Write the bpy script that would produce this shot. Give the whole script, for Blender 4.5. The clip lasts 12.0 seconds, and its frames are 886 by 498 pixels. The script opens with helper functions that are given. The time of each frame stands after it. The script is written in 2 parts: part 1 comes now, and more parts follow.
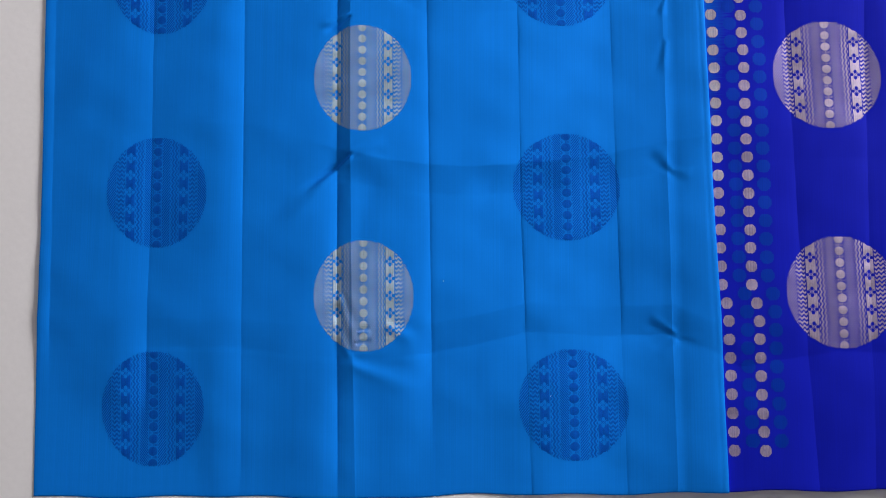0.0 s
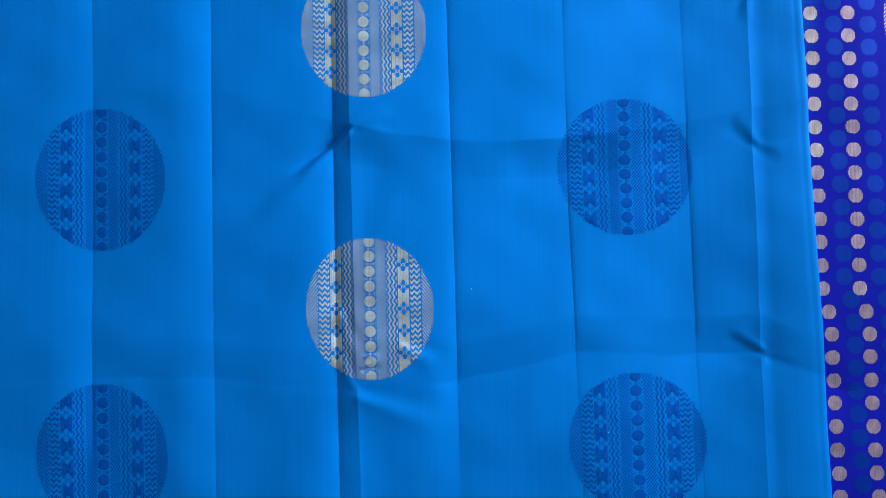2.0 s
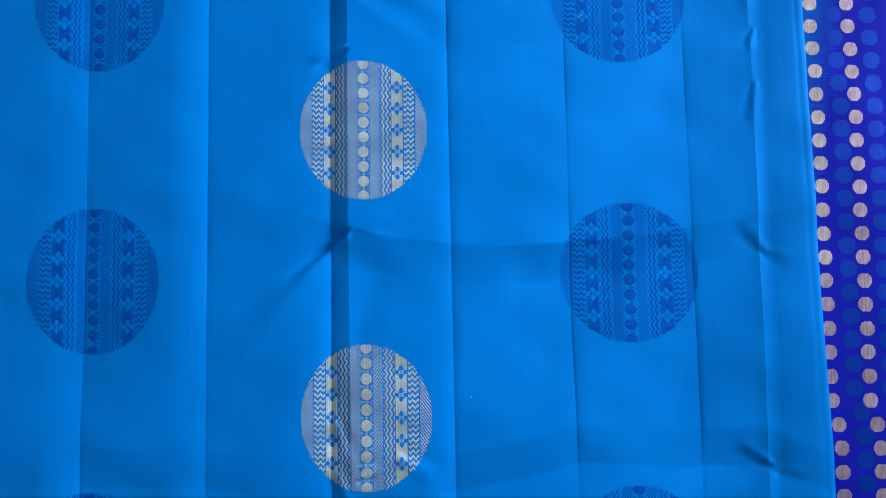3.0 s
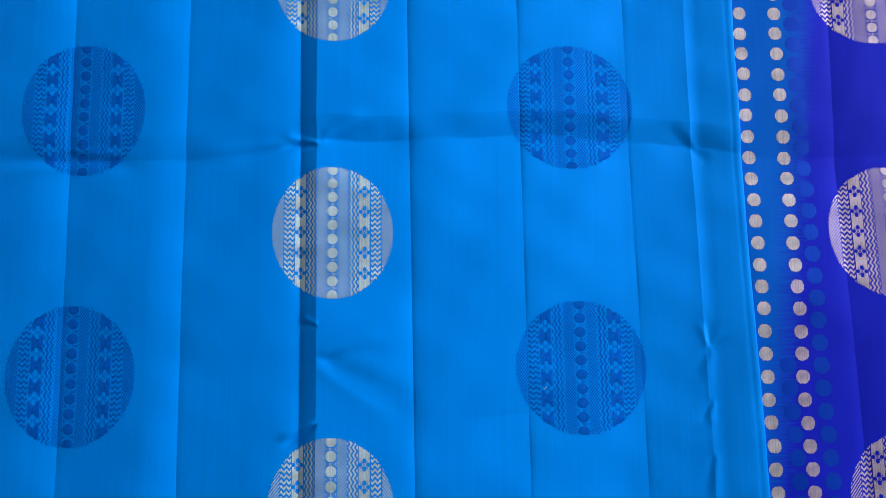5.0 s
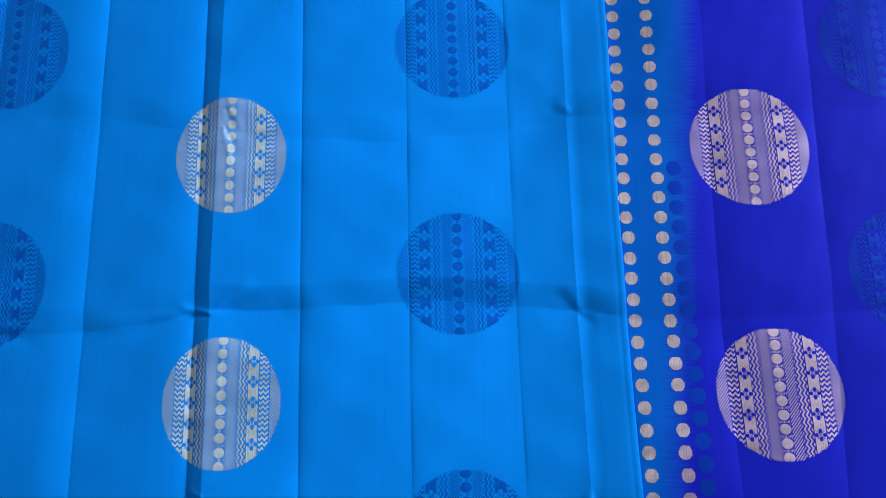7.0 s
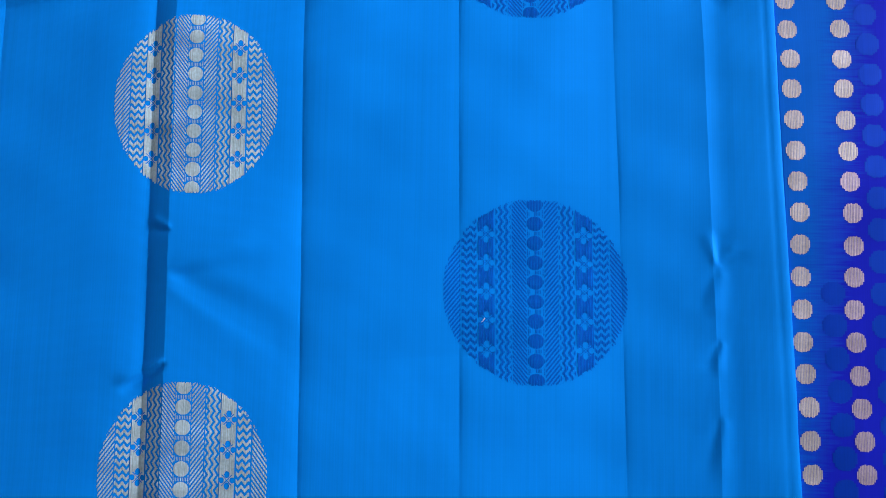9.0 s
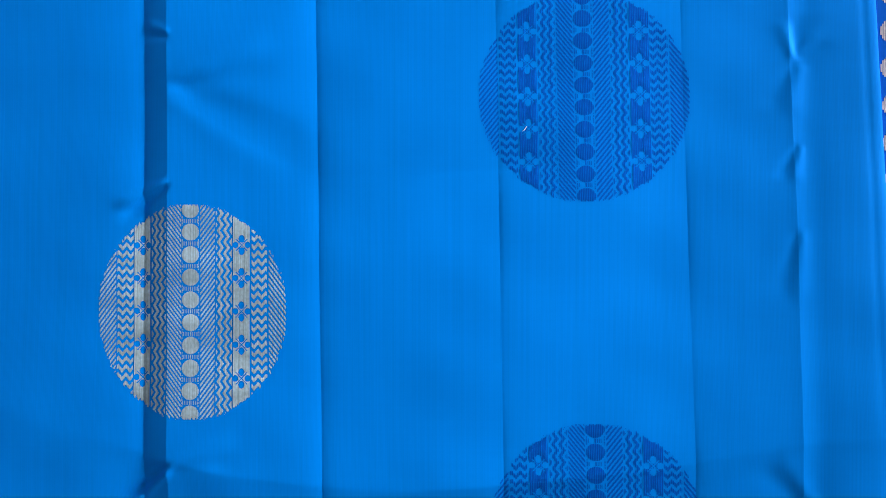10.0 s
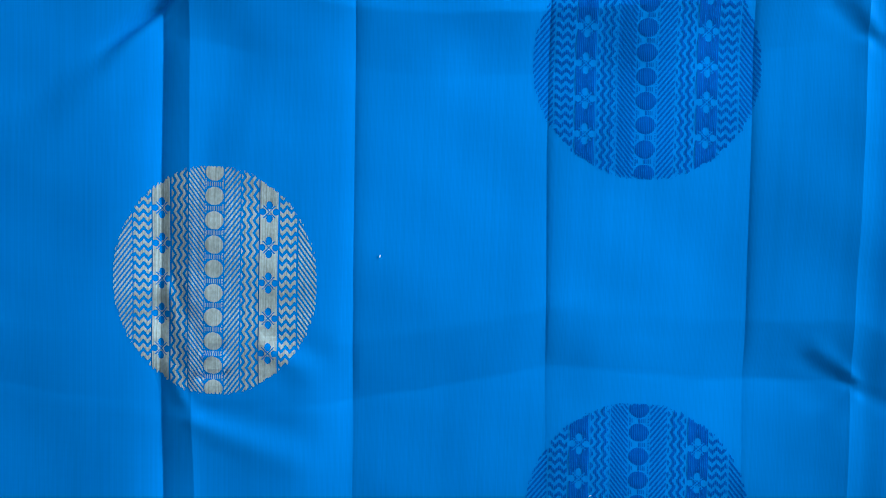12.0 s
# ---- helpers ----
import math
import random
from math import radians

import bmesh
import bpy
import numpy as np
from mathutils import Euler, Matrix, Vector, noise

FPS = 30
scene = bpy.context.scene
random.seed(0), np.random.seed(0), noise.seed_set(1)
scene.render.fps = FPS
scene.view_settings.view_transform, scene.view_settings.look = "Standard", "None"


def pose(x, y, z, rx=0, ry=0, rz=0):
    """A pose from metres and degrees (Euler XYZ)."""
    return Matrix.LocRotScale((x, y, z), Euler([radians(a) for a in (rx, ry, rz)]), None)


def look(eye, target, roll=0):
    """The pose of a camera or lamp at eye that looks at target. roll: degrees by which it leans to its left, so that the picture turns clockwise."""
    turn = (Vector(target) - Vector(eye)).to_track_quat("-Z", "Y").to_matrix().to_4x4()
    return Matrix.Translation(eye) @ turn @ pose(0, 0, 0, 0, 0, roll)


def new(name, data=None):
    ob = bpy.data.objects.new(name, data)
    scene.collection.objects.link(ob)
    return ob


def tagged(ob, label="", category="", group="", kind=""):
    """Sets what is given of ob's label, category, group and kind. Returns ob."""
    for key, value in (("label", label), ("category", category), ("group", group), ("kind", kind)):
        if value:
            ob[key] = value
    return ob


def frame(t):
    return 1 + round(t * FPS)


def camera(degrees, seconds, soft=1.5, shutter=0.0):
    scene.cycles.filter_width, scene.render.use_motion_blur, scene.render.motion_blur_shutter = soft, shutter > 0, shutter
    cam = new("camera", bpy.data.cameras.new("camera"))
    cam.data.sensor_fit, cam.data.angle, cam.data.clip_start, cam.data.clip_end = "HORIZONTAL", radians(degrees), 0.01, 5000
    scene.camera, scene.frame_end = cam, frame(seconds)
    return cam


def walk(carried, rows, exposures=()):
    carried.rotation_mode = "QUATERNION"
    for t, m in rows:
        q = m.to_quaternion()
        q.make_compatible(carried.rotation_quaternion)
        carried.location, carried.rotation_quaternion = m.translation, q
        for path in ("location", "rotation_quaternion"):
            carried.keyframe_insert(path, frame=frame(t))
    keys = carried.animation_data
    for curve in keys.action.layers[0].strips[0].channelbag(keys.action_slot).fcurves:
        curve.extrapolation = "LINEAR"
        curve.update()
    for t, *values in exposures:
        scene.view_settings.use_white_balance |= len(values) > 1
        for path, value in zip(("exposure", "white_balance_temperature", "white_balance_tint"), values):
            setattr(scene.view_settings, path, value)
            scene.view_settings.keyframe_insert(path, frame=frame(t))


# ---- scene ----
# ---- the camera and its way ----
cam = camera(58.00, 12.0, soft=0.7)
PATH = [
    (0.0, 0.0032, 0.0022, 0.8288, 5.19, 0.39, 0.29),
    (0.5, -0.0000, 0.0116, 0.7754, 5.08, 0.26, 0.33),
    (1.0, -0.0099, 0.0050, 0.7200, 5.09, -0.75, 0.28),
    (1.5, -0.0264, 0.0079, 0.6811, 3.64, -0.77, 0.04),
    (2.0, -0.0356, 0.0405, 0.6528, 3.18, -0.91, -0.54),
    (2.5, -0.0352, 0.0655, 0.6346, 4.38, -0.94, 0.03),
    (4.3, -0.0234, 0.2780, 0.6796, 5.53, -0.62, -0.24),
    (4.5, -0.0212, 0.3046, 0.6806, 6.61, -0.70, 0.12),
    (5.0, -0.0231, 0.3747, 0.6820, 8.31, -2.18, 0.01),
    (5.5, -0.0180, 0.4244, 0.6746, 9.31, -3.03, -0.20),
    (6.0, 0.0147, 0.4473, 0.6943, 10.71, -3.15, -1.52),
    (6.5, 0.0549, 0.4479, 0.7164, 12.93, -1.61, -0.94),
    (6.7, 0.0754, 0.4486, 0.7201, 13.99, -1.06, -0.53),
    (8.3, 0.1139, 0.4136, 0.5771, 11.01, 0.20, -0.86),
    (8.5, 0.1046, 0.3958, 0.5533, 9.74, 0.82, -0.84),
    (9.0, 0.0770, 0.3489, 0.4868, 5.88, 1.40, 1.01),
    (9.5, 0.0773, 0.3301, 0.4583, 3.11, 2.01, -0.10),
    (10.0, 0.0667, 0.2760, 0.4256, 2.13, 2.82, 0.05),
    (10.5, 0.0472, 0.2253, 0.4013, -0.86, 2.59, 0.52),
    (11.0, 0.0337, 0.1751, 0.3881, -2.14, 1.70, 0.83),
    (11.5, 0.0204, 0.1080, 0.4017, -1.48, 0.88, 2.25),
    (12.0, 0.0402, 0.0681, 0.3995, -2.73, 1.68, 2.13),
]
EXPOSURE = 0.15
walk(cam, [(t, pose(x, y, z, rx, ry, rz)) for t, x, y, z, rx, ry, rz in PATH], exposures=[(t, EXPOSURE + e, 6500, tint) for t, e, tint in ((0.0, -0.32, 18), (1.0, -0.22, 14), (2.2, -0.1, 11), (4.5, -0.08, 9), (5.5, -0.12, 9), (6.5, -0.1, 11), (8.5, -0.06, 13), (10.0, -0.05, 10), (12.0, 0.02, 0))])

# ---- light: daylight through one large window, assumed and out of view ----
world = bpy.data.worlds.new("sky")
scene.world = world
world.use_nodes = True
sky = world.node_tree.nodes.new("ShaderNodeTexSky")
sky.sky_type, sky.sun_disc = "NISHITA", False
sky.sun_elevation, sky.sun_rotation = radians(40), radians(200)
world.node_tree.links.new(sky.outputs[0], world.node_tree.nodes["Background"].inputs[0])
world.node_tree.nodes["Background"].inputs[1].default_value = 0.1

ROOM = (-2.4, 3.4, -2.6, 4.8, 3.2)          # x0, x1, y0, y1, height
FLOOR = -0.0058
OPENING = (0.8, 2.9, 0.70, 1.90)                # y0, y1, z0, z1 in the east wall
# added lamp in the assumed opening, on the side where creases are bright
lamp = bpy.data.lights.new("assumed_window_light", "AREA")
lamp.shape, lamp.size, lamp.size_y = "RECTANGLE", OPENING[3] - OPENING[2], OPENING[1] - OPENING[0]
lamp.energy, lamp.color = 590.0, (1.0, 0.995, 0.985)
lamp_ob = new("assumed_window_light", lamp)
lamp_ob.matrix_world = look((ROOM[1] + 0.04, (OPENING[0] + OPENING[1]) / 2, (OPENING[2] + OPENING[3]) / 2), (0.0, (OPENING[0] + OPENING[1]) / 2, (OPENING[2] + OPENING[3]) / 2))


# ---- materials ----
class Nodes:
    """A small helper to wire a material."""

    def __init__(self, name):
        self.mat = bpy.data.materials.new(name)
        self.mat.use_nodes = True
        self.tree = self.mat.node_tree
        self.bsdf = self.tree.nodes["Principled BSDF"]
        self.coord = self.tree.nodes.new("ShaderNodeTexCoord").outputs["Object"]

    def plug(self, socket, value):
        if isinstance(value, bpy.types.NodeSocket):
            self.tree.links.new(value, socket)
        else:
            socket.default_value = value

    def noise(self, scale, detail=3.0, rough=0.5):
        """Noise stretched by a scale for each axis."""
        mp = self.tree.nodes.new("ShaderNodeMapping")
        self.plug(mp.inputs["Vector"], self.coord)
        mp.inputs["Scale"].default_value = scale
        n = self.tree.nodes.new("ShaderNodeTexNoise")
        n.inputs["Scale"].default_value, n.inputs["Detail"].default_value, n.inputs["Roughness"].default_value = 1.0, detail, rough
        self.plug(n.inputs["Vector"], mp.outputs[0])
        return n.outputs["Fac"]

    def math(self, op, a, b=0.0, clamp=False):
        n = self.tree.nodes.new("ShaderNodeMath")
        n.operation, n.use_clamp = op, clamp
        self.plug(n.inputs[0], a)
        self.plug(n.inputs[1], b)
        return n.outputs[0]

    def remap(self, v, lo, hi, a, b):
        n = self.tree.nodes.new("ShaderNodeMapRange")
        for i, q in enumerate((v, lo, hi, a, b)):
            self.plug(n.inputs[i], q)
        return n.outputs[0]

    def mix(self, fac, a, b, mode="MIX"):
        n = self.tree.nodes.new("ShaderNodeMix")
        n.data_type, n.blend_type = "RGBA", mode
        self.plug(n.inputs[0], fac)
        self.plug(n.inputs[6], a)
        self.plug(n.inputs[7], b)
        return n.outputs[2]

    def scaled(self, col, factor):
        n = self.tree.nodes.new("ShaderNodeVectorMath")
        n.operation = "SCALE"
        self.plug(n.inputs[0], col[:3] if isinstance(col, tuple) else col)
        self.plug(n.inputs["Scale"], factor)
        return n.outputs[0]

    def axis(self, name):
        n = self.tree.nodes.new("ShaderNodeSeparateXYZ")
        self.plug(n.inputs[0], self.coord)
        return n.outputs[name]

    def bump(self, height, strength, distance):
        n = self.tree.nodes.new("ShaderNodeBump")
        n.inputs["Strength"].default_value, n.inputs["Distance"].default_value = strength, distance
        self.plug(n.inputs["Height"], height)
        self.plug(self.bsdf.inputs["Normal"], n.outputs[0])

    def surface(self, colour, rough, metal=0.0, spec=0.5, tint=None):
        b = self.bsdf.inputs
        self.plug(b["Base Color"], colour)
        self.plug(b["Roughness"], rough)
        b["Metallic"].default_value, b["Specular IOR Level"].default_value = metal, spec
        if tint:
            b["Specular Tint"].default_value = tint
        return self.mat


BODY_BLUE = (0.0, 0.224, 0.84, 1)
ROYAL_BLUE = (0.006, 0.012, 0.40, 1)


def threads(n, amount):
    """Uneven silk threads along the cloth: fine ones, bands of them, and a faint cross weave."""
    fine = n.noise((1100, 5, 1), 2.0)
    band = n.noise((120, 1.2, 1), 3.0)
    cross = n.noise((6, 700, 1), 2.0)
    cloud = n.noise((9, 9, 9), 4.0)
    warp = n.math("SINE", n.math("MULTIPLY", n.axis("X"), 2 * math.pi / 0.00062))
    v = n.math("ADD", n.remap(fine, 0.3, 0.7, -0.9 * amount, 0.9 * amount), n.remap(band, 0.3, 0.7, -0.45 * amount, 0.45 * amount))
    v = n.math("ADD", v, n.math("MULTIPLY", warp, 0.8 * amount))
    v = n.math("ADD", v, n.remap(cross, 0.3, 0.7, -amount * 0.2, amount * 0.2))
    v = n.math("ADD", v, n.remap(cloud, 0.3, 0.7, -amount * 0.7, amount * 0.7))
    return n.math("ADD", v, 1.0), fine


def silk_body():
    n = Nodes("blue_silk")
    v, fine = threads(n, 0.037)
    n.bump(fine, 0.08, 0.0003)
    return n.surface(n.scaled(BODY_BLUE, v), 0.52, 0.20, 0.14, (0.02, 0.4, 1, 1))


def silk_pallu():
    """Royal blue silk that passes thread by thread into the body's blue along a slanting line."""
    n = Nodes("royal_blue_silk")
    v, fine = threads(n, 0.05)
    curve = n.tree.nodes.new("ShaderNodeFloatCurve")
    pts = curve.mapping.curves[0].points
    pts[0].location, pts[1].location = (0.0, 0.215), (1.0, 0.345)
    for y, x in ((0.2, 0.238), (0.36, 0.266), (0.44, 0.281), (0.52, 0.294), (0.6, 0.306), (0.68, 0.318), (0.9, 0.338)):
        pts.new(y, x)
    curve.mapping.update()
    n.plug(curve.inputs["Value"], n.remap(n.axis("Y"), -0.25, 1.0, 0.0, 1.0))
    off = n.math("SUBTRACT", n.axis("X"), curve.outputs[0])
    streak = n.noise((45, 700, 1), 2.0)
    off = n.math("ADD", off, n.remap(streak, 0.3, 0.7, -0.006, 0.006))
    fac = n.remap(off, -0.015, 0.015, 0.0, 1.0)
    col = n.mix(fac, (0.0, 0.088, 0.48, 1), ROYAL_BLUE)
    n.bump(fine, 0.08, 0.0003)
    return n.surface(n.scaled(col, v), 0.60, 0.05, 0.05, (0.1, 0.15, 1, 1))


def zari(name, colour, lo=0.74, hi=1.16):
    """Metal thread: pale floats with dark gaps between them, its uneven gleam put in as random tone."""
    n = Nodes(name)
    gap = n.noise((1400, 4, 1), 1.0)
    tone = n.noise((22, 60, 1), 3.0)
    grain = n.noise((900, 500, 1), 2.0)
    v = n.math("MULTIPLY", n.remap(gap, 0.35, 0.6, 0.76, 1.08), n.remap(tone, 0.32, 0.68, lo, hi))
    v = n.math("MULTIPLY", v, n.remap(grain, 0.3, 0.7, 0.86, 1.12))
    n.bump(n.math("ADD", gap, grain), 0.25, 0.0003)
    return n.surface(n.scaled(colour, v), 0.50, 0.42, 0.4)


def thread(name, colour, tint):
    n = Nodes(name)
    v, fine = threads(n, 0.08)
    n.bump(fine, 0.1, 0.0003)
    return n.surface(n.scaled(colour, v), 0.45, 0.4, 0.3, tint)


def plaster(name, colour, rough=0.85):
    n = Nodes(name)
    a, b = n.noise((3, 3, 3), 4.0), n.noise((160, 160, 160), 2.0)
    v = n.math("ADD", n.remap(a, 0.3, 0.7, 0.96, 1.03), n.remap(b, 0.3, 0.7, -0.015, 0.015))
    n.bump(b, 0.1, 0.001)
    return n.surface(n.scaled(colour, v), rough, 0.0, 0.3)


M_BODY, M_PALLU = silk_body(), silk_pallu()
M_SILVER = zari("silver_zari", (0.47, 0.635, 0.755, 1))
M_ROSE = zari("rose_silver_zari", (0.36, 0.30, 0.43, 1))
M_DOT = zari("dull_silver_zari", (0.40, 0.375, 0.435, 1), 0.82, 1.12)
M_DARK = thread("dark_blue_thread", (0.002, 0.108, 0.62, 1), (0.05, 0.3, 1, 1))
M_PALE = thread("mid_blue_thread", (0.001, 0.031, 0.37, 1), (0.05, 0.3, 1, 1))
M_FLOOR = plaster("white_floor_paint", (0.84, 0.835, 0.825, 1), 0.6)
# grey of the unseen walls and ceiling, dark to cut bounced light
M_WALL = plaster("unseen_wall_grey", (0.22, 0.218, 0.215, 1))
M_LINT = plaster("white_lint", (0.85, 0.85, 0.85, 1))


# ---- the unseen room that closes the place ----
def part(name, mesh, material, parent=None, label=""):
    """Links a mesh, or a bmesh, as one object under a thing or a part."""
    if isinstance(mesh, bmesh.types.BMesh):
        bm, mesh = mesh, bpy.data.meshes.new(name)
        bm.to_mesh(mesh)
        bm.free()
    if not mesh.materials:
        mesh.materials.append(material)
    ob = new(name, mesh)
    ob.parent = parent
    return tagged(ob, label)


def boxes(*spans):
    bm = bmesh.new()
    for x0, x1, y0, y1, z0, z1 in spans:
        bmesh.ops.create_cube(bm, size=1.0, matrix=Matrix.LocRotScale(((x0 + x1) / 2, (y0 + y1) / 2, (z0 + z1) / 2), None, (x1 - x0, y1 - y0, z1 - z0)))
    return bm


def room():
    x0, x1, y0, y1, top = ROOM
    t, z = 0.12, FLOOR
    a, b, c, d = OPENING
    tagged(part("floor", boxes((x0, x1, y0, y1, z - 0.1, z)), M_FLOOR), "plain matt white floor under the spread saree", "floor", kind="structure")
    tagged(part("ceiling", boxes((x0 - t, x1 + t, y0 - t, y1 + t, top, top + 0.1)), M_WALL), "unseen plain grey ceiling that closes the room", "ceiling", kind="structure")
    for name, span in (("wall_west", (x0 - t, x0, y0 - t, y1 + t, z, top)), ("wall_south", (x0, x1, y0 - t, y0, z, top)), ("wall_north", (x0, x1, y1, y1 + t, z, top))):
        tagged(part(name, boxes(span), M_WALL), "unseen plain grey wall that closes the room", "wall", kind="structure")
    e = x1 + t
    tagged(part("wall_east", boxes((x1, e, y0 - t, a, z, top), (x1, e, b, y1 + t, z, top), (x1, e, a, b, z, c), (x1, e, a, b, d, top)), M_WALL), "unseen plain grey wall with an assumed window opening", "wall", kind="structure")


room()

# ---- the shape of the spread cloth ----
Y0, Y1 = -0.17, 1.12


def line(*nodes):
    """A fold line that runs along the cloth: x over y, from nodes (y, x)."""
    ys, xs = zip(*nodes)
    return lambda y: np.interp(y, ys, xs)


def across(*nodes):
    """A crease that runs across the cloth: y over x, from nodes (x, y)."""
    xs, ys = zip(*nodes)
    return lambda x: np.interp(x, xs, ys)


LEFT = line((-0.18, -0.420), (-0.04, -0.424), (0.14, -0.427), (0.345, -0.433), (0.87, -0.445), (1.12, -0.45))
V1 = line((-0.18, -0.407), (0.345, -0.422), (0.87, -0.434), (1.12, -0.44))
V2 = line((-0.18, -0.308), (0.16, -0.311), (0.35, -0.315), (0.70, -0.323), (0.87, -0.328), (1.12, -0.333))
V3 = line((-0.18, -0.208), (0.19, -0.214), (0.40, -0.218), (0.87, -0.225), (1.12, -0.229))
V4A = line((-0.18, -0.109), (0.20, -0.115), (0.40, -0.118), (0.87, -0.128), (1.12, -0.132))
V4B = line((-0.18, -0.091), (0.15, -0.100), (0.35, -0.103), (0.60, -0.108), (0.87, -0.111), (1.12, -0.114))
V5 = line((-0.18, -0.011), (0.17, -0.018), (0.40, -0.023), (0.60, -0.0275), (0.87, -0.034), (1.12, -0.039))
V6 = line((-0.18, 0.089), (0.10, 0.079), (0.35, 0.075), (0.53, 0.072), (0.87, 0.067), (1.12, 0.064))
V7 = line((-0.18, 0.186), (0.16, 0.178), (0.35, 0.174), (0.53, 0.169), (0.87, 0.164), (1.12, 0.160))
V8 = line((-0.18, 0.2352), (0.10, 0.2315), (0.30, 0.2298), (0.45, 0.2255), (0.63, 0.2218), (0.87, 0.2205), (1.12, 0.218))
EDGE = line((-0.18, 0.2847), (0.01, 0.2815), (0.10, 0.2776), (0.225, 0.2752), (0.30, 0.2732), (0.38, 0.2705), (0.50, 0.2668), (0.634, 0.2650), (0.87, 0.2640), (1.12, 0.262))
V9 = line((-0.18, 0.378), (0.10, 0.365), (0.40, 0.356), (0.55, 0.351), (0.87, 0.356), (1.12, 0.360))
V10 = line((-0.18, 0.434), (0.30, 0.441), (0.60, 0.455), (0.87, 0.458), (1.12, 0.460))
H0 = across((-0.43, -0.026), (-0.21, -0.026), (-0.10, -0.038), (-0.01, -0.030), (0.08, -0.010), (0.236, -0.010), (0.28, -0.03), (0.30, -0.042), (0.40, -0.026), (0.6, -0.03))
H1 = across((-0.43, 0.186), (-0.20, 0.178), (-0.10, 0.146), (0.0, 0.134), (0.10, 0.138), (0.235, 0.161), (0.30, 0.17), (0.6, 0.18))
H2 = across((-0.43, 0.375), (-0.15, 0.38), (-0.10, 0.372), (-0.02, 0.330), (0.10, 0.335), (0.20, 0.37), (0.235, 0.390), (0.6, 0.38))
H3 = across((-0.43, 0.548), (-0.22, 0.550), (-0.11, 0.568), (-0.03, 0.571), (0.065, 0.577), (0.167, 0.574), (0.225, 0.567), (0.30, 0.556), (0.6, 0.57))
H4 = across((-0.43, 0.752), (-0.22, 0.757), (-0.126, 0.740), (-0.03, 0.735), (0.067, 0.730), (0.226, 0.755), (0.30, 0.752), (0.6, 0.765))


def valley(t, depth, before, after):
    """A pressed crease: the cloth sinks over 'before', and rises over 'after'."""
    return -depth * np.where(t < 0, np.exp(np.minimum(t, 0) / before), np.exp(-np.maximum(t, 0) / after))


def crest(t, lift, above):
    """The swell just before a crease: the cloth rises slowly to it, then falls to the line."""
    return lift * np.where(t > above, np.exp(-np.maximum(t - above, 0) / 0.05), np.clip(t / above, 0, 1))


def band(t, depth, below, above, rise=1.0, abrupt=False):
    """A crease across the cloth: an even fall over 'above' down to the line, and a slower rise over 'below', which may stay low."""
    a, b = np.clip(t / above, 0, 1), np.clip(-t / below, 0, 1)
    return -depth * np.where(t > 0, 1 - a ** 1.9 if abrupt else (1 - a) ** 1.3, 1 - rise * (1 - (1 - b) ** 1.6))


def step(t):
    t = np.clip(t, 0, 1)
    return t * t * (3 - 2 * t)


def swell(x, y, seed, size):
    """Slow uneven waves between about -1 and 1."""
    r = np.random.RandomState(seed)
    out = 0 * x
    for _ in range(7):
        a, p, s = r.uniform(0, 2 * math.pi), r.uniform(0, 2 * math.pi), size * r.uniform(0.6, 1.6)
        out = out + np.sin((x * math.cos(a) + y * math.sin(a)) * 2 * math.pi / s + p)
    return out / 3.5


def pucker(x, y, x0, y0, x1, y1, depth, width, ends=0.35):
    """A short crease from one point to another: sunk on one side, raised on the other, fading at the far end."""
    dx, dy = x1 - x0, y1 - y0
    n = math.hypot(dx, dy)
    along, side = ((x - x0) * dx + (y - y0) * dy) / n / n, (-(x - x0) * dy + (y - y0) * dx) / n
    fade = step((along + 0.08) / 0.16) * step((1 - along) / ends)
    w = width * (0.5 + 0.9 * np.clip(along, 0, 1))
    return depth * fade * (side / w) * np.exp(0.5 - 0.5 * (side / w) ** 2)


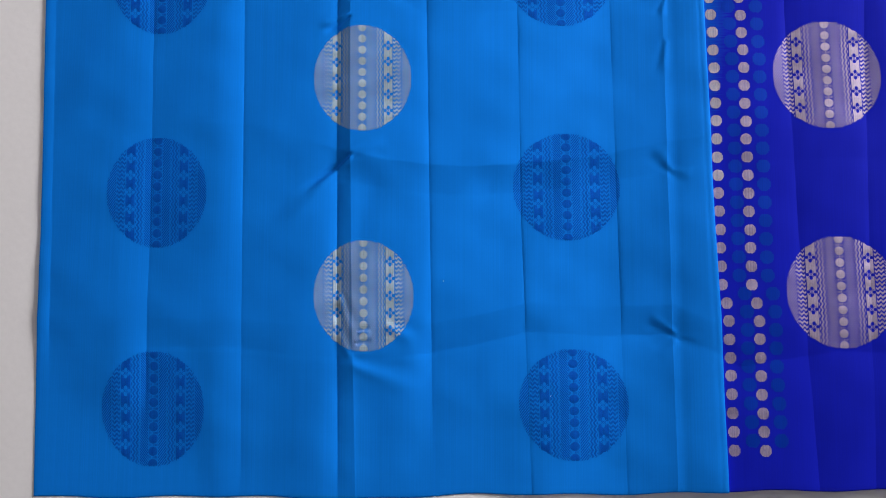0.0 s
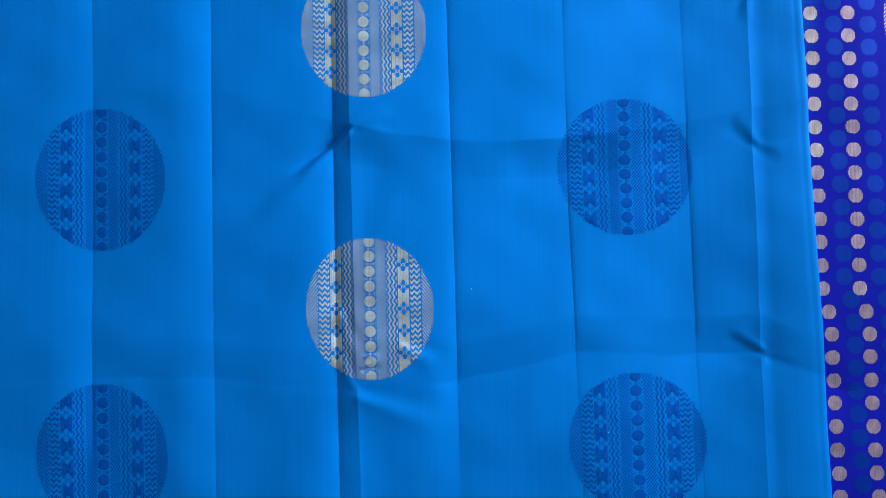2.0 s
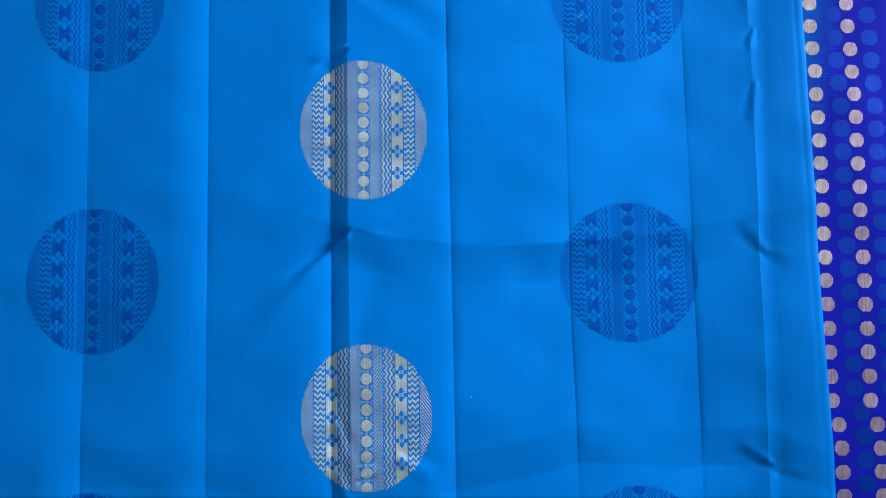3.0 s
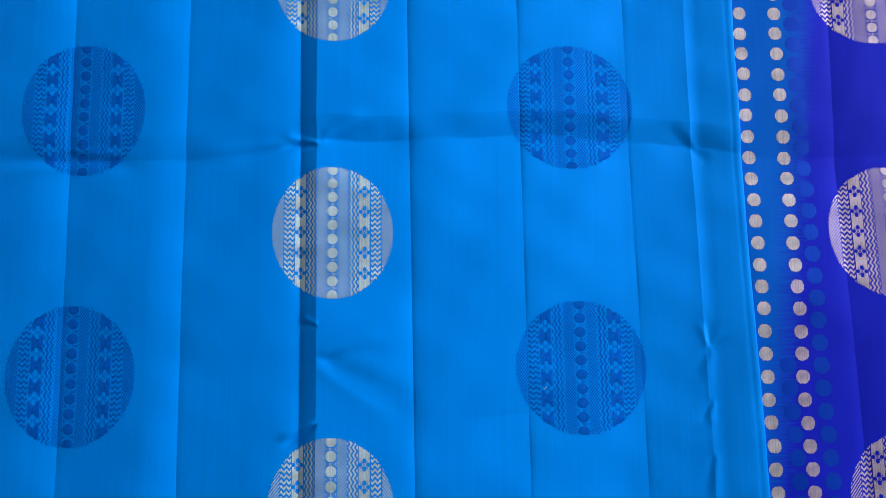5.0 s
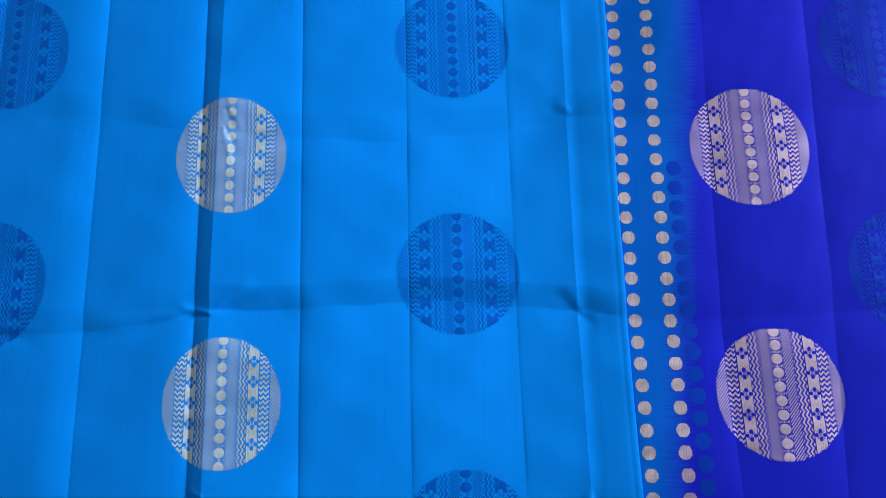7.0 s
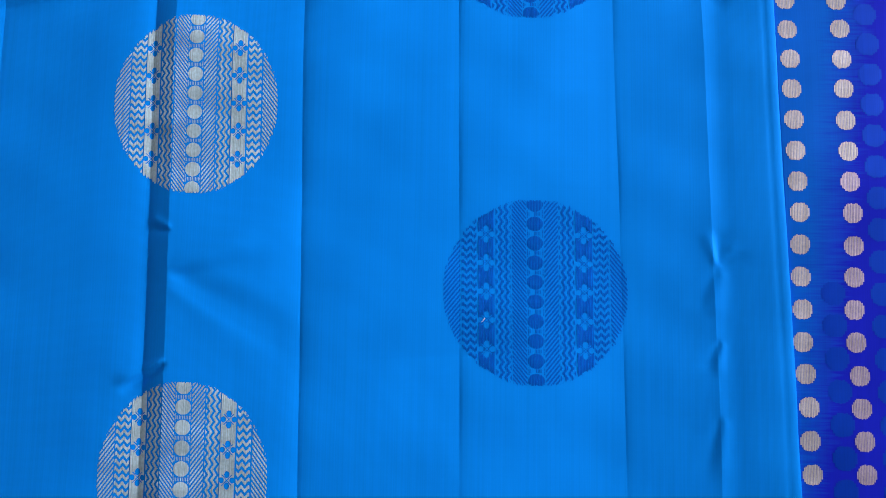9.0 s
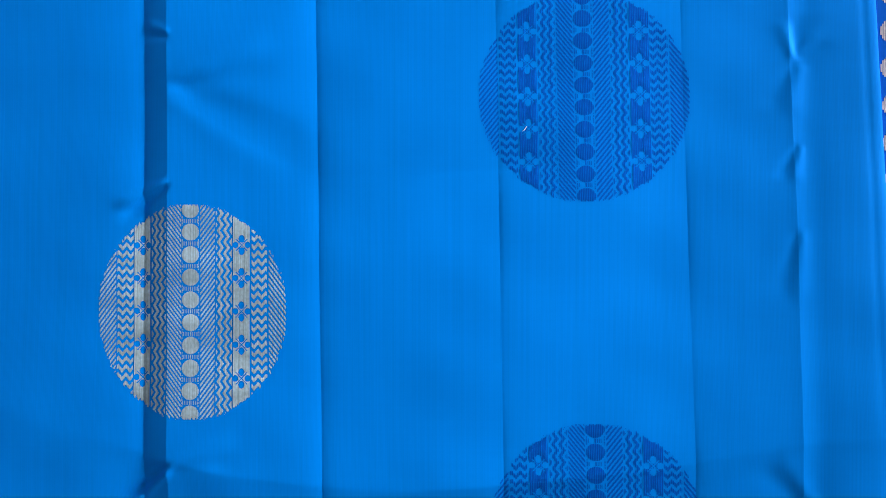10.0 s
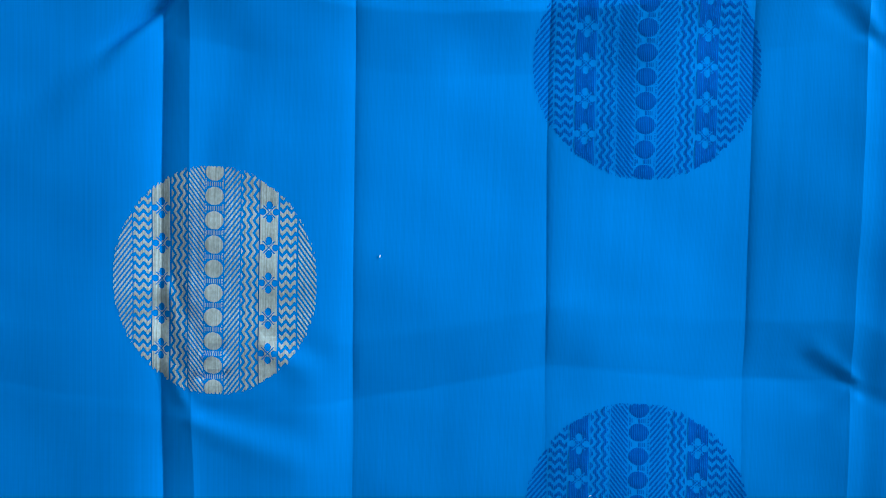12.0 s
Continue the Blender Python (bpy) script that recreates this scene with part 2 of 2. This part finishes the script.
PUCKERS = (
    (-0.099, 0.176, -0.150, 0.133, 0.0015, 0.0030), (-0.112, 0.160, -0.190, 0.100, 0.0010, 0.0090),
    (-0.100, 0.377, -0.020, 0.330, -0.0007, 0.0090), (-0.100, 0.382, -0.040, 0.398, 0.0008, 0.0060),
    (-0.103, 0.408, -0.120, 0.413, -0.0007, 0.0025), (-0.103, 0.327, -0.134, 0.310, -0.0014, 0.0028),
    (-0.107, 0.566, -0.140, 0.569, -0.0012, 0.0030), (-0.130, 0.565, -0.220, 0.548, -0.0008, 0.0060),
    (-0.320, 0.556, -0.250, 0.548, 0.0008, 0.0050), (-0.320, 0.548, -0.420, 0.540, 0.0012, 0.0070),
    (-0.100, 0.572, -0.060, 0.590, 0.0008, 0.0060), (-0.096, -0.034, -0.118, 0.020, 0.0005, 0.0050),
    (-0.092, -0.020, -0.075, -0.014, 0.0009, 0.0025), (-0.094, -0.040, -0.020, -0.062, -0.0009, 0.0080),
    (-0.102, 0.764, -0.086, 0.735, 0.0004, 0.0030), (-0.104, 0.745, -0.090, 0.706, -0.0006, 0.0032),
    (-0.104, 0.763, -0.076, 0.770, 0.0004, 0.0030), (-0.112, 0.738, -0.090, 0.752, -0.0004, 0.0030), (-0.106, 0.728, -0.088, 0.733, 0.0003, 0.0026), (-0.090, -0.009, -0.076, -0.006, -0.0009, 0.0020), (-0.108, 0.030, -0.094, -0.012, -0.0007, 0.0045), (-0.060, 0.000, -0.024, -0.014, -0.0008, 0.0060), (-0.100, 0.176, -0.060, 0.186, 0.0006, 0.0050),
    (0.236, -0.010, 0.205, 0.008, -0.0014, 0.0040), (0.236, -0.014, 0.214, -0.030, 0.0008, 0.0050),
    (0.237, -0.012, 0.262, -0.020, 0.0006, 0.0040), (0.234, 0.160, 0.212, 0.186, -0.0011, 0.0050),
    (0.234, 0.160, 0.256, 0.150, 0.0008, 0.0050), (0.230, 0.392, 0.226, 0.415, 0.0010, 0.0030),
    (0.231, 0.388, 0.220, 0.360, 0.0010, 0.0050), (0.231, 0.392, 0.246, 0.402, 0.0006, 0.0030),
    (0.231, 0.345, 0.224, 0.325, 0.0010, 0.0030), (0.225, 0.566, 0.205, 0.592, -0.0010, 0.0050),
    (0.225, 0.566, 0.243, 0.556, 0.0008, 0.0040), (0.224, 0.757, 0.205, 0.770, -0.0010, 0.0050),
    (0.231, 0.300, 0.224, 0.260, 0.0009, 0.0040),
)


# how the stack of layers below lifts the cloth, from edge to edge, smoothed; slopes also set to shade the panels
LIE_X = np.linspace(-0.60, 0.50, 1101)
LIE_Z = np.interp(LIE_X, (-0.45, -0.33, -0.10, -0.02, 0.17, 0.226, 0.275), (-0.0038, -0.0022, 0.0022, 0.0034, -0.0018, 0.0030, 0.0099))
LIE_Z = np.convolve(np.pad(LIE_Z, 30, mode="edge"), np.hanning(61) / np.hanning(61).sum(), mode="valid")


def height(x, y):
    """The cloth's height over the plane on which its folds lie, for arrays x, y."""
    amp = 0.75 + 0.35 * swell(x, y, 3, 0.22)
    z = np.interp(x, LIE_X, LIE_Z) + 0.0009 * swell(x, y, 1, 0.17) + 0.00030 * swell(x, y, 2, 0.055)
    z = z + amp * valley(x - V5(y), 0.0027, 0.034, 0.038)
    # the three panels beside the pleat lie like shingles: a slow rise, then a short fall to the next pressed line
    for a, b, rise in ((V1(y), V2(y), 0.0032), (V2(y), V3(y), 0.0032), (V3(y), V4A(y), 0.0014)):
        u = np.clip((x - a) / (b - a), 0, 1)
        z = z + (0.5 + 0.5 * amp) * rise * np.where(u < 0.7, np.sin(np.minimum(u / 0.7, 1) * math.pi / 2) * 0.5 + 0.5 * u / 0.7, 1 - (np.maximum(u - 0.7, 0) / 0.3) ** 1.9)
    z = z + valley(x - EDGE(y) + 0.0062, 0.0003, 0.0010, 0.0010)
    z = z + valley(x - V1(y), 0.0014, 0.004, 0.020)
    # the flat pleat: a ramp up to a ridge, then a slow fall
    a, b = V4A(y), V4B(y)
    ramp = np.clip((x - a) / (b - a), 0, 1)
    z = z + 0.0033 * np.where(x < b, ramp, np.exp(-np.maximum(x - b, 0) / 0.050)) + valley(x - a, 0.0009, 0.005, 0.004)
    z = z + 0.7 * amp * (valley(x - V2(y), 0.0005, 0.0030, 0.0025) + valley(x - V3(y), 0.0005, 0.0030, 0.0025)) + valley(x - V5(y), 0.0007, 0.006, 0.0030)
    lines = 0.35 + 0.65 * step(0.5 + 0.8 * swell(0 * x, y, 5, 0.16))
    z = z + lines * (valley(x - V6(y), 0.0008, 0.0110, 0.0022) + 0.8 * valley(x - V7(y), 0.0008, 0.0110, 0.0022))
    # the pinched fold near the free edge
    t = x - V8(y)
    z = z + (0.55 + 0.45 * amp) * 0.0005 * np.where(t < 0, np.exp(np.minimum(t, 0) / 0.006), np.exp(-np.maximum(t, 0) / 0.0038)) - 0.0003 * np.exp(-(((t - 0.008) / 0.006) ** 2))
    cross = 0.40 + 0.65 * step(0.6 + 0.8 * swell(x, 0.5 * y, 8, 0.15))
    cross = cross * np.interp(x, (-0.43, -0.13, -0.09, 0.20, 0.28), (0.55, 0.55, 1.1, 0.95, 0.5))
    low_end = np.interp(x, (-0.43, -0.04, 0.05, 0.10), (0.0, 0.0, 0.7, 1.0))
    calm = np.interp(x, (-0.15, -0.10, 0.10, 0.17), (0.25, 1.0, 1.0, 0.5))
    slow = np.interp(x, (-0.10, 0.06, 0.12), (0.3, 0.3, 1.0))
    for h, d, above, rise, lift in ((H0, 0.0036, 0.030, low_end, 0.0010), (H1, 0.0031 * calm, 0.030, slow, 0.0016 * calm), (H2, 0.0012, 0.025, 1.0, 0.0), (H3, 0.0044, 0.022, 1.0, 0.0012), (H4, 0.0032, 0.025, 1.0, 0.0006)):
        t = y - h(x) - 0.0016 * swell(x, 0 * y, 21, 0.07)
        z = z + cross * (band(t, d, 0.055, above, rise, h is H1) + crest(t, lift, above))
    # the end of the cloth sinks to the floor, a slope added to darken the lower left
    z = z + (1 - low_end) * (0.0016 * step((x + 0.43) / 0.22) * step((0.32 - y) / 0.30) - 0.045 * np.maximum(H0(x) - 0.005 - y, 0))
    for p in PUCKERS:
        z = z + (0.4 if p[0] > 0.2 else 0.95) * pucker(x, y, *p)
    low = -0.0045
    return low + 0.0009 * np.logaddexp(0, (z - low) / 0.0009)


def pallu_height(x, y):
    amp = 0.8 + 0.3 * swell(x, y, 13, 0.22)
    z = 0.0066 + 0.030 * np.maximum(y - 0.58, 0) ** 2 / (0.12 + np.abs(y - 0.58)) * step((x - EDGE(y)) / 0.07) + 0.0008 * swell(x, y, 11, 0.20) + 0.00025 * swell(x, y, 12, 0.05)
    z = z + amp * (valley(x - V9(y), 0.0022, 0.012, 0.022) + valley(x - V10(y), 0.0028, 0.016, 0.024))
    for h, d in ((H0, 0.0022), (H1, 0.0008), (H2, 0.0006), (H3, 0.0018), (H4, 0.0016)):
        z = z + band(y - h(x), d, 0.050, 0.034)
    return z


def sheet(name, xs, ys, z, material, parent, drop):
    """A cloth panel from a grid of places, with its cut edges turned down to what it lies on."""
    rows, cols = xs.shape
    idx = np.arange(rows * cols).reshape(rows, cols)
    co = np.stack([xs, ys, z], -1).reshape(-1, 3)
    quads = np.stack([idx[:-1, :-1], idx[:-1, 1:], idx[1:, 1:], idx[1:, :-1]], -1).reshape(-1, 4)
    ring = np.concatenate([idx[0, :-1], idx[:-1, -1], idx[-1, :0:-1], idx[:0:-1, 0]])
    low = co[ring].copy()
    low[:, 2] = drop
    k = len(ring)
    i = np.arange(k)
    skirt = np.stack([ring, len(co) + i, len(co) + (i + 1) % k, np.roll(ring, -1)], -1)
    me = mesh_of(name, np.concatenate([co, low]), np.concatenate([quads, skirt]))
    me.polygons.foreach_set("use_smooth", np.concatenate([np.ones(len(quads), bool), np.zeros(k, bool)]))
    return part(name, me, material, parent)


def mesh_of(name, co, quads):
    me = bpy.data.meshes.new(name)
    me.vertices.add(len(co))
    me.vertices.foreach_set("co", np.asarray(co, np.float32).ravel())
    me.loops.add(quads.size)
    me.loops.foreach_set("vertex_index", np.asarray(quads, np.int32).ravel())
    me.polygons.add(len(quads))
    me.polygons.foreach_set("loop_start", np.arange(0, quads.size, 4, dtype=np.int32))
    me.update(calc_edges=True)
    return me


saree = tagged(new("saree"), "blue silk saree with silver discs, spread in folds on the floor", "saree")


def bottom(x):
    """The lower cut end, slightly wavy."""
    return -0.1775 + 0.0145 * np.clip((x + 0.1) / 0.55, 0, 1) + 0.0012 * np.sin(x * 24 + 0.6) + 0.0009 * np.sin(x * 61)


def grid(knots, counts):
    """Places of a panel whose columns keep to the fold lines."""
    u = np.concatenate([i + (1 - np.cos(np.linspace(0, math.pi, n, endpoint=False))) / 2 for i, n in enumerate(counts)] + [[len(counts)]])
    y = np.linspace(0, 1, 1000)
    base = Y0 + (Y1 - Y0) * y
    lines = np.stack([k(base) for k in knots], 1)
    i = np.minimum(u.astype(int), len(counts) - 1)
    xs = lines[:, i] + (lines[:, i + 1] - lines[:, i]) * (u - i)
    low = bottom(xs)
    ys = low + (Y1 - low) * y[:, None]
    return xs, ys


def rolled(x, y, left, right):
    """How far the cloth turns down at its cut edges."""
    d = np.minimum(np.minimum(x - left(y), right(y) - x), y - bottom(x))
    return -0.0005 * np.exp(-np.maximum(d, 0) / 0.0020)


KNOTS = (LEFT, V1, V2, V3, V4A, V4B, V5, V6, V7, V8, EDGE)
bx, by = grid(KNOTS, (12, 52, 54, 54, 14, 50, 54, 54, 34, 32))
body = sheet("body_panel", bx, by, height(bx, by) + rolled(bx, by, LEFT, EDGE), M_BODY, saree, FLOOR)
tagged(body, "creased bright blue silk body with pressed folds")

UNDER = line((-0.18, 0.264), (1.12, 0.243))
FAR = line((-0.18, 0.66), (1.12, 0.68))
px, py = grid((UNDER, EDGE, V9, V10, FAR), (12, 54, 50, 90))
pallu = sheet("pallu_panel", px, py, pallu_height(px, py) - 0.006 * step((EDGE(py) + 0.0008 - px) / 0.006) + rolled(px, py, UNDER, FAR), M_PALLU, saree, FLOOR)
tagged(pallu, "royal blue silk end that shades into lighter blue")


# ---- the woven discs ----
def motif_cells(half_w, half_h, cell, split):
    """Which threads of a disc float on the front: hatch, chevrons, flowers, waves and a middle row of beads."""
    nx, ny = int(2 * half_w / cell), int(2 * half_h / cell)
    X, Y = np.meshgrid((np.arange(nx) + 0.5) * cell - half_w, (np.arange(ny) + 0.5) * cell - half_h)
    u, mm = np.abs(X) / half_w, Y * 1000 * 0.0575 / half_h
    xm = X * 1000 * 0.0555 / half_w
    on = np.zeros(X.shape, bool)
    s = np.where(X > 0, 1, -1)
    # outer hatch and inner hatch
    outer = ((xm + s * mm * 0.8) / 2.45) % 1 < 0.47
    inner = ((xm - s * mm * 0.8) / np.where(X > 0, 2.45, 2.2)) % 1 < 0.47
    on |= (u > 0.815) & outer
    on |= (u > 0.10) & (u < 0.25) & inner
    # chevrons
    tri = np.abs(((xm / 4.6) % 1) - 0.5) * 2
    on |= (u > 0.635) & (u < 0.80) & (((mm + tri * 2.6) / 4.4) % 1 < 0.51)
    # upright waves
    wave = np.abs(((mm / 6.2) % 1) - 0.5) * 2
    on |= (u > 0.262) & (u < 0.43) & ((((np.abs(xm) + wave * 2.3) / 3.5) % 1) < 0.52)
    # solid stripe with four-petalled flowers left open
    v = (mm + 8.9) % 17.8 - 8.9
    c = np.abs(xm) - 0.5325 * 55.5
    petal = (np.hypot(c, (np.abs(v) - 3.3) * 0.85) < 1.75) | (np.hypot((np.abs(c) - 3.5), v) < 1.75)
    stem = (np.abs(np.abs(c) - np.abs(v)) < 0.42) & (np.abs(v) < 3.2)
    on |= (u > 0.445) & (u < 0.622) & ~petal & ~stem
    # beads, with small ties between them
    b = (mm % 12.15) - 6.075
    bead = (xm / 4.9) ** 2 + (b / 4.5) ** 2 < 1.04
    tie = (np.abs(b) > 5.0) & ((np.abs(xm) * 2 % 2) < 0.9) & (np.abs(xm) < 4.6)
    on |= (u < 0.09) & (bead | tie | ((np.abs(xm) > 4.3) & (np.abs(b) > 3.6) & ((mm * 1.3 % 1) < 0.5)))
    # every third thread lies under the ground weave
    if split:
        on &= ((np.arange(nx) % 3) != 2)[None, :] | (u > 0.81) | ((u > 0.10) & (u < 0.25))
    # the outline, stepped unevenly thread by thread
    r = np.random.RandomState(4)
    rag = 1 + r.uniform(-0.012, 0.012, nx)[None, :] + 0.010 * (((np.arange(nx) // 3) % 2)[None, :] - 0.5)
    on &= np.hypot(X / half_w, Y / half_h) < rag
    return on


def woven(name, cx, cy, w, h, material, parent, surface, lift, label, split, lean=0.0, cell=0.00031):
    """A disc of floating threads that lies on the cloth: runs of threads, each a small strip."""
    on = motif_cells(w / 2, h / 2, cell, split)
    ny, nx = on.shape
    longest = 7
    pos = np.arange(ny)[:, None] % longest == 0
    prev = np.vstack([np.zeros((1, nx), bool), on[:-1]])
    start = on & (~prev | pos)
    sj, si = np.nonzero(start.T)[::-1]
    nxt = np.vstack([start[1:] | ~on[1:], np.ones((1, nx), bool)])
    end = on & nxt
    ej = np.nonzero(end.T)[1]
    # each whole float, from where it surfaces to where it dips, arches over the ground
    first, last = np.zeros((ny, nx), int), np.zeros((ny, nx), int)
    for j in range(ny):
        first[j] = np.where(on[j] & prev[j], first[j - 1], j)
    for j in range(ny - 1, -1, -1):
        last[j] = np.where(on[j] & on[j + 1], last[j + 1], j + 1) if j < ny - 1 else j + 1
    f, g = first[sj, si], last[sj, si]
    arch = np.minimum(0.026 * (g - f) * cell, 0.00026)
    za, zb = (arch * np.sin(math.pi * (k - f) / (g - f)) for k in (sj, ej + 1))
    x0, x1 = si * cell - w / 2, (si + 1) * cell - w / 2
    ya, yb = sj * cell - h / 2, (ej + 1) * cell - h / 2
    xs = np.stack([x0, x1, x1, x0], 1) + cx
    ys = np.stack([ya, ya, yb, yb], 1) + cy
    xs = xs + lean * (ys - cy)
    co = np.stack([xs, ys, surface(xs, ys) + lift + np.stack([za, za, zb, zb], 1)], -1).reshape(-1, 3)
    ob = part(name, mesh_of(name, co, np.arange(len(co)).reshape(-1, 4)), material, parent, label)
    return ob


SILVER, DARK, ROSE, MID = "disc woven in silver metal thread", "tone-on-tone disc in darker blue thread", "disc woven in rose-silver metal thread", "tone-on-tone disc in lighter blue thread"
for cx, cy in ((-0.0860, 0.0285), (-0.0905, 0.2585), (-0.0935, 0.4880), (-0.0975, 0.7170), (-0.1000, 0.9460)):
    woven("woven_disc", cx + 0.0015, cy, 0.1030, 0.1145, M_SILVER, body, height, 0.00013, SILVER, False, -0.015)
for cx, cy in ((0.1320, -0.0820), (0.1265, 0.1435), (0.1210, 0.3735), (0.1160, 0.6030), (0.1130, 0.8320)):
    woven("woven_disc", cx, cy, 0.1120, 0.1130, M_DARK, body, height, 0.00011, DARK, True, -0.018)
for cx, cy in ((-0.3000, -0.0885), (-0.3035, 0.1360), (-0.3065, 0.3660), (-0.3095, 0.5950), (-0.3120, 0.8250)):
    woven("woven_disc", cx, cy, 0.1060, 0.1170, M_DARK, body, height, 0.00011, DARK, True, -0.018)
for cx, cy in ((0.4065, 0.0345), (0.4000, 0.2630), (0.3970, 0.4917), (0.3920, 0.7217), (0.3900, 0.9500)):
    woven("woven_disc", cx, cy, 0.1125, 0.1150, M_ROSE, pallu, pallu_height, 0.00012, ROSE, False, -0.02)
for cx, cy in ((0.5275, 0.6020), (0.5255, 0.8280)):
    woven("woven_disc", cx, cy, 0.1125, 0.1150, M_PALE, pallu, pallu_height, 0.00018, MID, True, -0.02)


# ---- the two rows of woven dots along the free edge ----
DOT_Y = lambda k: np.interp(k, (0, 9, 16, 23, 29, 37, 46, 52, 65), (-0.1255, 0.0414, 0.1743, 0.3079, 0.4233, 0.5762, 0.7475, 0.8575, 1.10))
DOT_X = line((-0.126, 0.2922), (-0.07, 0.2909), (0.005, 0.2901), (0.022, 0.2885), (0.041, 0.2836), (0.138, 0.2826), (0.20, 0.2822), (0.27, 0.2818), (0.307, 0.2804), (0.345, 0.2786), (0.42, 0.2779), (0.50, 0.2756), (0.58, 0.2731), (0.674, 0.2706), (0.75, 0.2714), (0.857, 0.2706), (1.11, 0.269))


def dot(cx, cy, w, h, material, label, seed, strips, lift=0.00014):
    """A small woven dot: upright floats side by side, ragged at their ends."""
    r = np.random.RandomState(seed)
    quads = []
    for i in range(strips):
        a, b = -1 + 2 * i / strips, -1 + 2 * (i + (0.86 if strips > 11 else 1.0)) / strips
        reach = math.sqrt(max(0.0, 1 - ((a + b) / 2) ** 2)) * 1.04
        top, low = min(0.97, reach) + r.uniform(-0.05, 0.05), -min(0.97, reach) + r.uniform(-0.05, 0.05)
        for j in range(4):
            ya, yb = low + (top - low) * j / 4, low + (top - low) * (j + 1) / 4
            quads.append(((a, ya), (b, ya), (b, yb), (a, yb)))
    q = np.array(quads)
    xs, ys = cx + q[..., 0] * w / 2, cy + q[..., 1] * h / 2
    co = np.stack([xs, ys, pallu_height(xs, ys) + lift], -1).reshape(-1, 3)
    part("woven_dot", mesh_of("woven_dot", co, np.arange(len(co)).reshape(-1, 4)), material, pallu, label)


rnd = random.Random(7)
for k in range(60):
    y = float(DOT_Y(k))
    x = float(DOT_X(y))
    j = lambda: rnd.uniform(-0.0004, 0.0004)
    dot(x + j(), y + j(), 0.0117, 0.0119, M_DOT if y > 0.15 else M_ROSE, "metal thread dot", k, 13)
    dot(x + 0.0310 + (0.0007 if y > 0.4 else 0.0) + j(), y + j(), 0.0117, 0.0119, M_DOT if y > 0.45 else M_ROSE, "metal thread dot", 100 + k, 13)
    if y < 0.38:
        dot(x + 0.0185, y + 0.0096, 0.0140, 0.0140, M_PALE, "faint blue dot", 200 + k, 11, 0.00008)
    if y < 0.70:
        dot(x + 0.0475, y + 0.0096, 0.0140, 0.0140, M_PALE, "faint blue dot", 300 + k, 11, 0.00008)


# ---- specks of lint on the cloth ----
def lint(x, y, length, turn):
    """A fluff of short bent fibre."""
    bm = bmesh.new()
    r = random.Random(int(x * 9999))
    z = float(height(np.array(x), np.array(y))) + 0.0005
    last = None
    for i in range(6):
        t = i / 5 - 0.5
        px_, py_ = x + math.cos(turn) * t * length + r.uniform(-1, 1) * length * 0.1, y + math.sin(turn) * t * length + r.uniform(-1, 1) * length * 0.1
        w = 0.00022 * (1.2 - abs(t))
        ring = [bm.verts.new((px_ + w * math.cos(a), py_ + w * math.sin(a), z + w * math.sin(a * 2))) for a in (0, 2.1, 4.2)]
        if last:
            for q in range(3):
                bm.faces.new((last[q], last[(q + 1) % 3], ring[(q + 1) % 3], ring[q]))
        last = ring
    tagged(part("lint_speck", bm, M_LINT), "tiny speck of white lint on the blue silk", "lint", "lint specks")


for spec in ((0.0893, 0.3560, 0.0032, 0.9), (-0.0020, 0.0440, 0.0014, 1.4), (0.1080, -0.0730, 0.0012, 0.4)):
    lint(*spec)
